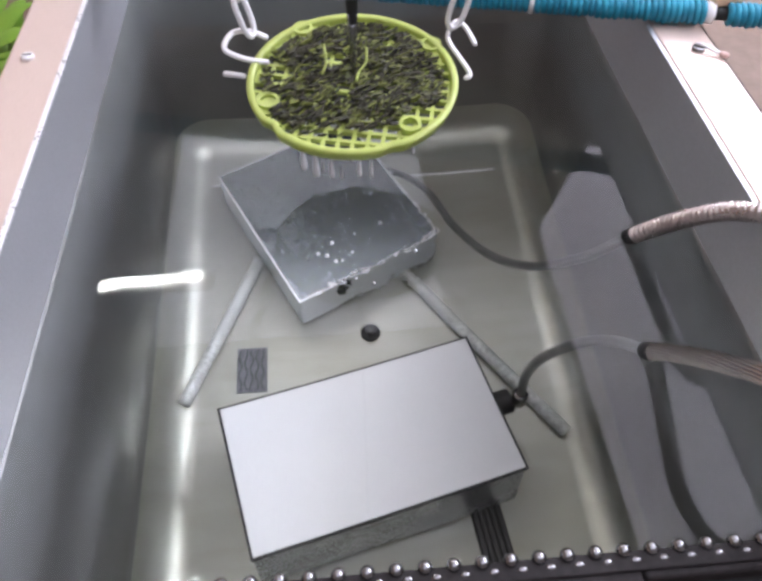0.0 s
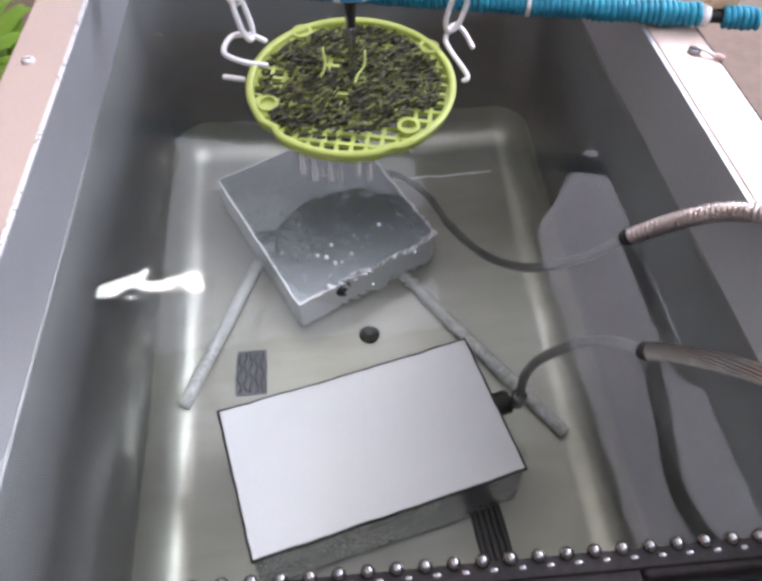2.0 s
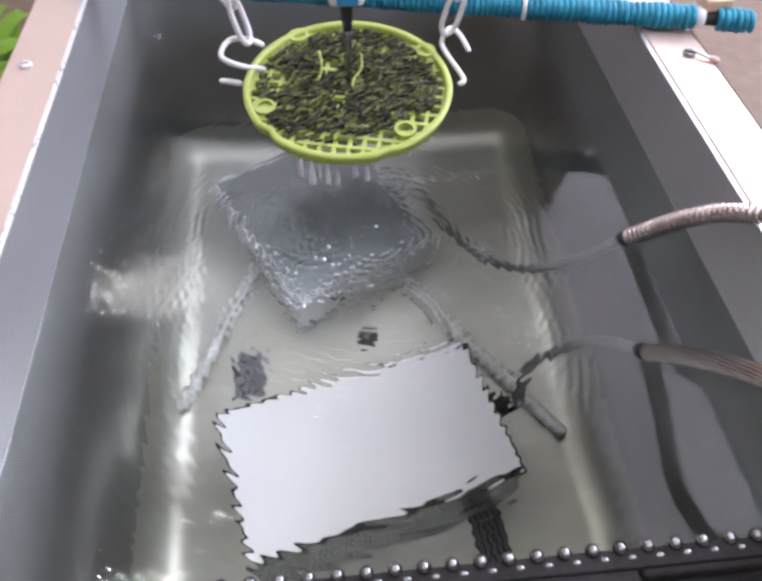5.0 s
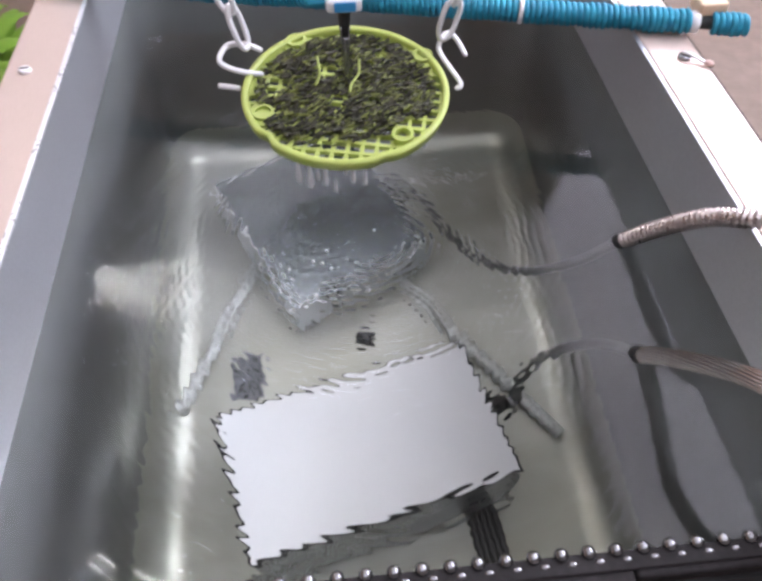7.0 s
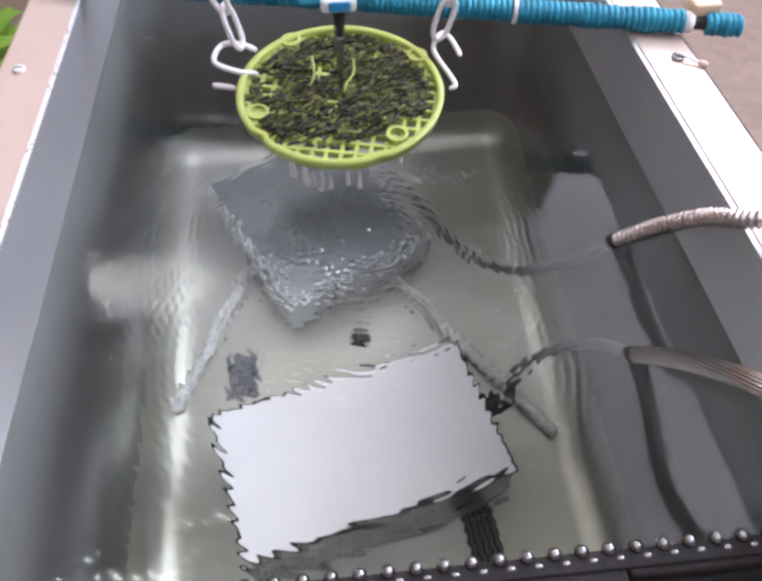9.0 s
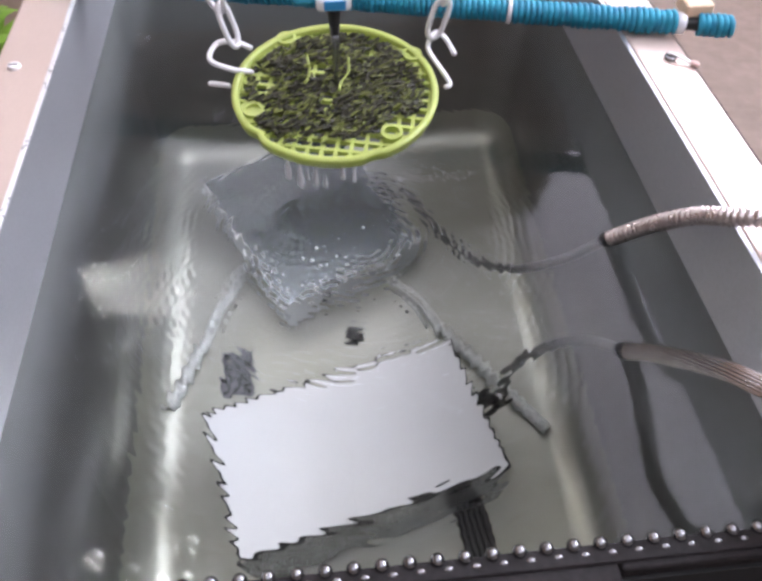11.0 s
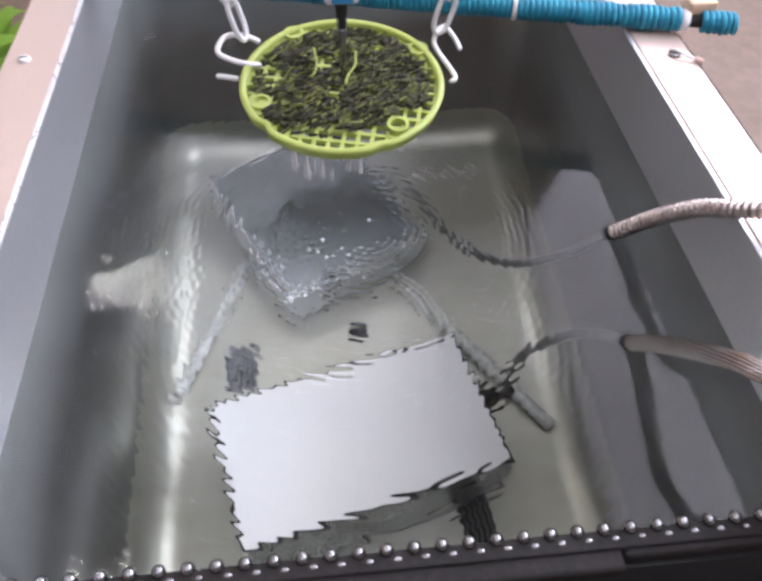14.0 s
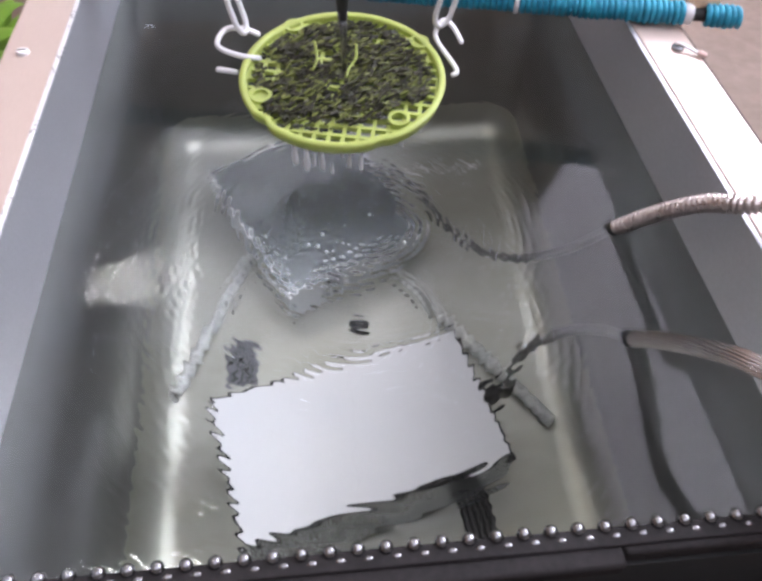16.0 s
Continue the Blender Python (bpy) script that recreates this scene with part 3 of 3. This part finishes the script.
for i in range(96):
    u, v = loops[i], loops[(i + 1) % 96]
    for k in range(6):
        rim_bm.faces.new((u[k], v[k], v[(k + 1) % 6], u[(k + 1) % 6]))
bmesh.ops.recalc_face_normals(rim_bm, faces=rim_bm.faces[:])
part("tray_rim", rim_bm, PLASTIC, tray, "lime-yellow plastic rim", True)
EYES = ((-0.0615, -0.019), (0.037, -0.0505), (0.0625, 0.036), (-0.035, 0.063))
for x, y in EYES:
    eye = bmesh.new()
    sides = 20
    four = []
    for k in range(sides):
        a = 2 * math.pi * k / sides
        c, s = math.cos(a), math.sin(a)
        four.append([eye.verts.new((x + r * c, y + r * s, z)) for r, z in ((0.0080, -0.003), (0.0080, 0.0032), (0.0056, 0.0032), (0.0056, -0.003))])
    for k in range(sides):
        u, v = four[k], four[(k + 1) % sides]
        for j in range(4):
            eye.faces.new((u[j], v[j], v[(j + 1) % 4], u[(j + 1) % 4]))
    bmesh.ops.recalc_face_normals(eye, faces=eye.faces[:])
    part("eyelet", eye, PLASTIC, tray)
for turn in (77, -13):
    d = Vector((math.cos(radians(turn)), math.sin(radians(turn)), 0))
    s = Vector((-d.y, d.x, 0))
    for i in range(-7, 8):
        off = i * 0.0102
        half = math.sqrt(max((GR - 0.005) ** 2 - off * off, 0.0001))
        z0 = -0.0045 if turn == 77 else -0.0042
        bar = block(-half, half, -0.0014, 0.0014, z0, z0 + 0.0035)
        bar.transform(Matrix.Translation(s * off) @ Matrix.Rotation(radians(turn), 4, "Z"))
        part("bar", bar, PLASTIC, tray)

# solid webs round the eyelets
for x, y in (EYES[0], EYES[2], EYES[3]):
    edge, size = [], 0.0125
    for k in range(28):
        v = Vector((x + size * math.cos(2 * math.pi * k / 28), y + size * math.sin(2 * math.pi * k / 28), 0))
        if v.length > GR - 0.0055:
            v *= (GR - 0.0055) / v.length
        edge.append((v.x, v.y))
    part("web", prism(edge, -0.0008, 0.0006), PLASTIC, tray, "thin solid web round an eyelet")

# chips heaped on the grid
rng = random.Random(4)
verts, faces = [], []
while len(verts) < 8 * 2000:
    r, a = 0.066 * math.sqrt(rng.random()), rng.uniform(0, 2 * math.pi)
    x, y = r * math.cos(a), r * math.sin(a)
    if y < -0.038 - 0.02 * rng.random() or (x > 0.030 and y < -0.040 + 0.35 * (x - 0.030)) or noise.noise((x * 45, y * 45, 3.1)) < -0.34:
        continue
    if any((x - u) ** 2 + (y - v) ** 2 < 0.0085 ** 2 for u, v in EYES):
        continue
    m = GRID @ pose(x, y, rng.uniform(-0.0005, 0.0042), rng.uniform(-25, 25), rng.uniform(-22, 22), rng.gauss(30, 15))
    sx, sy, sz = rng.uniform(0.0016, 0.0054), rng.uniform(0.0005, 0.0013), rng.uniform(0.0004, 0.001)
    base = len(verts)
    for i in (-1, 1):
        for j in (-1, 1):
            for k in (-1, 1):
                verts.append(m @ Vector((i * sx * rng.uniform(0.6, 1), j * sy * rng.uniform(0.5, 1), k * sz)))
    faces += [tuple(base + q for q in f) for f in ((0, 1, 3, 2), (4, 6, 7, 5), (0, 4, 5, 1), (2, 3, 7, 6), (0, 2, 6, 4), (1, 5, 7, 3))]
me = bpy.data.meshes.new("chips")
me.from_pydata([tuple(v) for v in verts], [], faces)
me.materials.append(CHIP)
tagged(new("dark_chips", me), "heap of wet near-black plant chips on the grid tray", "chips", kind="stuff")


# ---- hooks and chains ----
def wire_thing(name, points, r, label, category):
    line = evenly(smooth_line(points, 24), 0.0012)
    return tagged(part(name, sweep(line, lambda i: r * (0.55 if i in (0, len(line) - 1) else 1), 12), WHITE, smooth=True), label, category, "hooks on the tray")


wire_thing("hook", HOOK_L, 0.0021, "white plastic-coated wire hook gripping the grid tray", "hook")
wire_thing("peg", [(-0.0797, 0.4745, 0.083), (-0.072, 0.472, 0.0833), (-0.0625, 0.469, 0.083)], 0.0021, "white plastic peg in the tray's side", "peg")
wire_thing("hook", HOOK_R, 0.0019, "white plastic-coated wire hook gripping the grid tray", "hook")
link_line = []
for i in range(40):
    a = 2 * math.pi * i / 40
    link_line.append(Vector((0.0062 * math.cos(a), 0, 0.0125 * math.sin(a) + (0.0045 if math.sin(a) > 0.01 else -0.0045 if math.sin(a) < -0.01 else 0))))
link_mesh = part("link", sweep(link_line, 0.0021, 10, True), WHITE, smooth=True)
link_data = link_mesh.data
bpy.data.objects.remove(link_mesh)
for cx, cy, cz, lean, tip in ((-0.0595, 0.4905, 0.121, 62, -17), (0.0985, 0.4895, 0.120, 10, 9)):
    chain = tagged(empty("hanging_chain", pose(cx, cy, cz, 0, tip, 0)), "white plastic link chain hanging from the ceiling", "chain", "chains")
    i = 0
    while cz + 0.0285 * i * math.cos(radians(tip)) < TOP - 0.014:
        link = new("link", link_data)
        link.parent = chain
        link.matrix_local = pose(0, 0, 0.0285 * i, 0, 6 if i == 0 else 0, lean + 90 * (i % 2))
        i += 1

# ---- the probe over the grid ----
probe = tagged(empty("probe", pose(0.018, 0.463, 0.0)), "black tapered probe with bright wires, tip in the chips", "probe")
spike = [Vector((0.0, 0.001, 0.148)), Vector((0.0, 0.0, 0.133)), Vector((-0.0003, -0.003, 0.118)), Vector((-0.001, -0.006, 0.1)), Vector((-0.0015, -0.008, 0.088))]
spike_line = evenly(smooth_line(spike, 10), 0.002)
part("clip", sweep(spike_line[:12], lambda i: 0.0048 - 0.00012 * i, 14), BLACK, probe, "black clip", True)
part("needle", sweep(spike_line[11:], lambda i: max(0.0034 - 0.00016 * i, 0.0008), 14), GREY, probe, "grey tapered metal needle", True)
for dx, mat in ((0.003, CHROME), (-0.0028, CHROME)):
    part("wire", sweep(evenly([Vector((dx, -0.004, 0.135)), Vector((dx * 0.6, -0.0075, 0.105)), Vector((-0.001, -0.010, 0.0885))], 0.003), 0.0006, 8), mat, probe, "thin bright wire", True)
for pts in (((0.010, 0.006, 0.103), (0.009, -0.002, 0.096), (0.003, -0.010, 0.0925), (0.0005, -0.02, 0.0905)),
            ((-0.021, 0.012, 0.103), (-0.020, 0.0, 0.096), (-0.024, -0.008, 0.091))):
    part("thread", sweep(evenly(smooth_line(pts, 12), 0.002), 0.0009, 8), PLASTIC, probe, "lime plastic thread", True)
part("connector", block(-0.0125, 0.0125, -0.007, 0.009, 0.146, 0.156, 0.003), WHITE, probe, "white plastic connector")
part("connector_face", block(-0.007, 0.008, -0.0085, -0.0068, 0.148, 0.155, 0.0008), BLUE, probe, "blue connector face")
for x0, x1 in ((-0.027, -0.0128), (0.0128, 0.025)):
    part("connector_wing", block(x0, x1, -0.005, 0.008, 0.15, 0.157, 0.003), TEAL, probe, "teal wing of the connector")

part("cable", sweep([Vector((0.0, 0.002, 0.155 + 0.05 * i)) for i in range(31)], 0.0022, 10), BLACK, probe, "black cable going up", True)

# ---- the cord-wrapped rod across the rim ----
a, b = Vector((0.2985, 0.5325, RIM + 0.0109)), Vector((-0.235, 0.6558, RIM + 0.0109))
d = (b - a).normalized()
wrapped = tagged(empty("wrapped_rod", pose(0, 0, 0)), "dark rod wound with teal cord, resting on the steel rim", "rod")
part("core", sweep(evenly([a - 0.063 * d, b + 0.01 * d], 0.01), 0.0055, 14), BLACK, wrapped, "dark rod", True)


def coil(s0, s1, r, wire, pitch):
    u = d.orthogonal().normalized()
    v = d.cross(u)
    line, turns = [], (s1 - s0) / pitch
    for i in range(int(turns * 14) + 1):
        t = i / 14
        rr = r * (1 + 0.13 * noise.noise((t * 0.6, s0 * 30, 0)) + 0.09 * noise.noise((t * 2.3, s0 * 30, 5)))
        line.append(a + d * (s0 + pitch * t) + rr * (u * math.cos(2 * math.pi * t) + v * math.sin(2 * math.pi * t)))
    return sweep(line, wire, 6)


part("cord_winding", coil(-0.014, (b - a).length, 0.0080, 0.0026, 0.0050), TEAL, wrapped, "tightly wound teal cord", True)
part("cord_winding", coil(-0.061, -0.033, 0.0076, 0.0026, 0.0050), TEAL, wrapped, "tightly wound teal cord", True)
part("cap", sweep([a - 0.023 * d, a - 0.022 * d, a - 0.016 * d, a - 0.0145 * d], lambda i: 0.0066 if i in (0, 3) else 0.0088, 16), WHITE, wrapped, "white plastic collar", True)
tab_at = a - 0.031 * d + Vector((0.0, 0.006, 0.0125))
part("wooden_tab", block(tab_at.x - 0.011, tab_at.x + 0.013, tab_at.y - 0.006, tab_at.y + 0.016, tab_at.z - 0.007, tab_at.z + 0.004, 0.002), CORK, wrapped, "pale wooden tab")
band = a + 0.125 * d
part("tie", sweep([band, band + 0.0035 * d], 0.0112, 16), WHITE, wrapped, "pale tie round the cord", True)

# ---- drips below the tray ----
drips = []
rng = random.Random(9)
for x, y, z, size in ((-0.0228, 0.3976, 0.0625, 1.2), (-0.0143, 0.3916, 0.061, 1.25), (-0.0032, 0.3912, 0.0575, 1.0), (0.0166, 0.3889, 0.0600, 0.8),
                      (0.0249, 0.3855, 0.0595, 0.8), (0.0727, 0.4198, 0.064, 0.7), (0.0570, 0.4076, 0.061, 0.7), (-0.009, 0.4010, 0.05, 0.6),
                      (0.004, 0.396, 0.047, 0.6), (0.012, 0.41, 0.052, 0.7)):
    bm = bmesh.new()
    line = [Vector((0, 0, -0.008 * size + 0.0004 * size * i)) for i in range(41)]
    sweep(line, lambda i: size * (0.0021 * math.sqrt(max(1 - ((i - 10) / 10.5) ** 2, 0.002)) if i < 10 else 0.0021 * max(1 - (i - 10) / 34, 0.12)), 12, False, bm)
    ob = tagged(part("water_drop", bm, DROP, smooth=True), "whitened water drop running off the tray, its glint in the colour", "water drop", "drips")
    ob.location = (x, y, z)
    ob.scale = (1.1, 1.1, 1.35)
    drips.append((ob, (x, y, z), rng.uniform(0, 6.28)))

# bubbles on the water below the tray
rng = random.Random(21)
dome = bmesh.new()
bmesh.ops.create_icosphere(dome, subdivisions=2, radius=0.0017)
bubble = None
for i in range(10):
    a, r = rng.uniform(0, 6.28), 0.055 * math.sqrt(rng.random())
    m = Matrix.Translation((0.008 + r * math.cos(a), 0.358 + 0.8 * r * math.sin(a), 0.0008)) @ Matrix.Scale(rng.uniform(0.35, 1.0), 4)
    if bubble is None:
        bubble = tagged(part("bubble", dome, DROP, smooth=True), "tiny bright bubble on the water", "bubble", "bubbles")
        bubble.matrix_world = m
    else:
        o = bubble.copy()
        scene.collection.objects.link(o)
        o.matrix_world = m

# ---- things beyond the rim ----
crate = tagged(empty("plant_pot", pose(-0.80, 1.5, GROUND)), "leafy green plant in a dark grey pot on the floor", "plant")
pot = bmesh.new()
bmesh.ops.create_cone(pot, cap_ends=True, segments=28, radius1=0.13, radius2=0.17, depth=0.3)
bmesh.ops.translate(pot, vec=(0, 0, 0.15), verts=pot.verts)
part("pot", pot, DARK, crate, "dark grey pot", True)
rng = random.Random(2)
for i in range(46):
    leaf = bmesh.new()
    length, wide = rng.uniform(0.16, 0.34), rng.uniform(0.014, 0.03)
    rows = []
    for k in range(7):
        t = k / 6
        w = wide * math.sin(math.pi * min(0.12 + 0.88 * t, 0.999))
        rows.append([leaf.verts.new((s * w, length * t * (1 - 0.25 * t), 0.28 + length * (0.9 * t - 0.7 * t * t) - abs(s) * 0.004)) for s in (-1, 0, 1)])
    for k in range(6):
        for j in range(2):
            leaf.faces.new((rows[k][j], rows[k][j + 1], rows[k + 1][j + 1], rows[k + 1][j]))
    leaf.transform(pose(rng.uniform(-0.06, 0.06), rng.uniform(-0.06, 0.06), 0, 0, 0, rng.uniform(0, 360)))
    part("leaf", leaf, GREEN, crate, smooth=True)


def motions():
    """The water starts to ripple after two and a half seconds; drips tremble."""
    def sheet(t):
        slide = -0.0015 + 0.003 * t / 16
        steps = ((0, 0.0), (2.5, 0.00012), (3.0, 0.00036), (3.5, 0.00072), (4.0, 0.0013), (5.0, 0.0024), (16, 0.0030))
        for (t0, z0), (t1, z1) in zip(steps, steps[1:]):
            if t <= t1:
                return pose(slide, 0, z0 + (z1 - z0) * (t - t0) / (t1 - t0))
        return pose(slide, 0, steps[-1][1])

    # one row each quarter second
    walk(water, [(t / 4, sheet(t / 4)) for t in range(65)])
    for ob, (x, y, z), start in drips:
        walk(ob, [(t / 5, pose(x, y, z + 0.0016 * math.sin(start + 2.9 * t) - 0.001 * math.sin(1.3 * start + 1.7 * t), 0, 0, 25 * math.sin(start + t))) for t in range(81)])


motions()
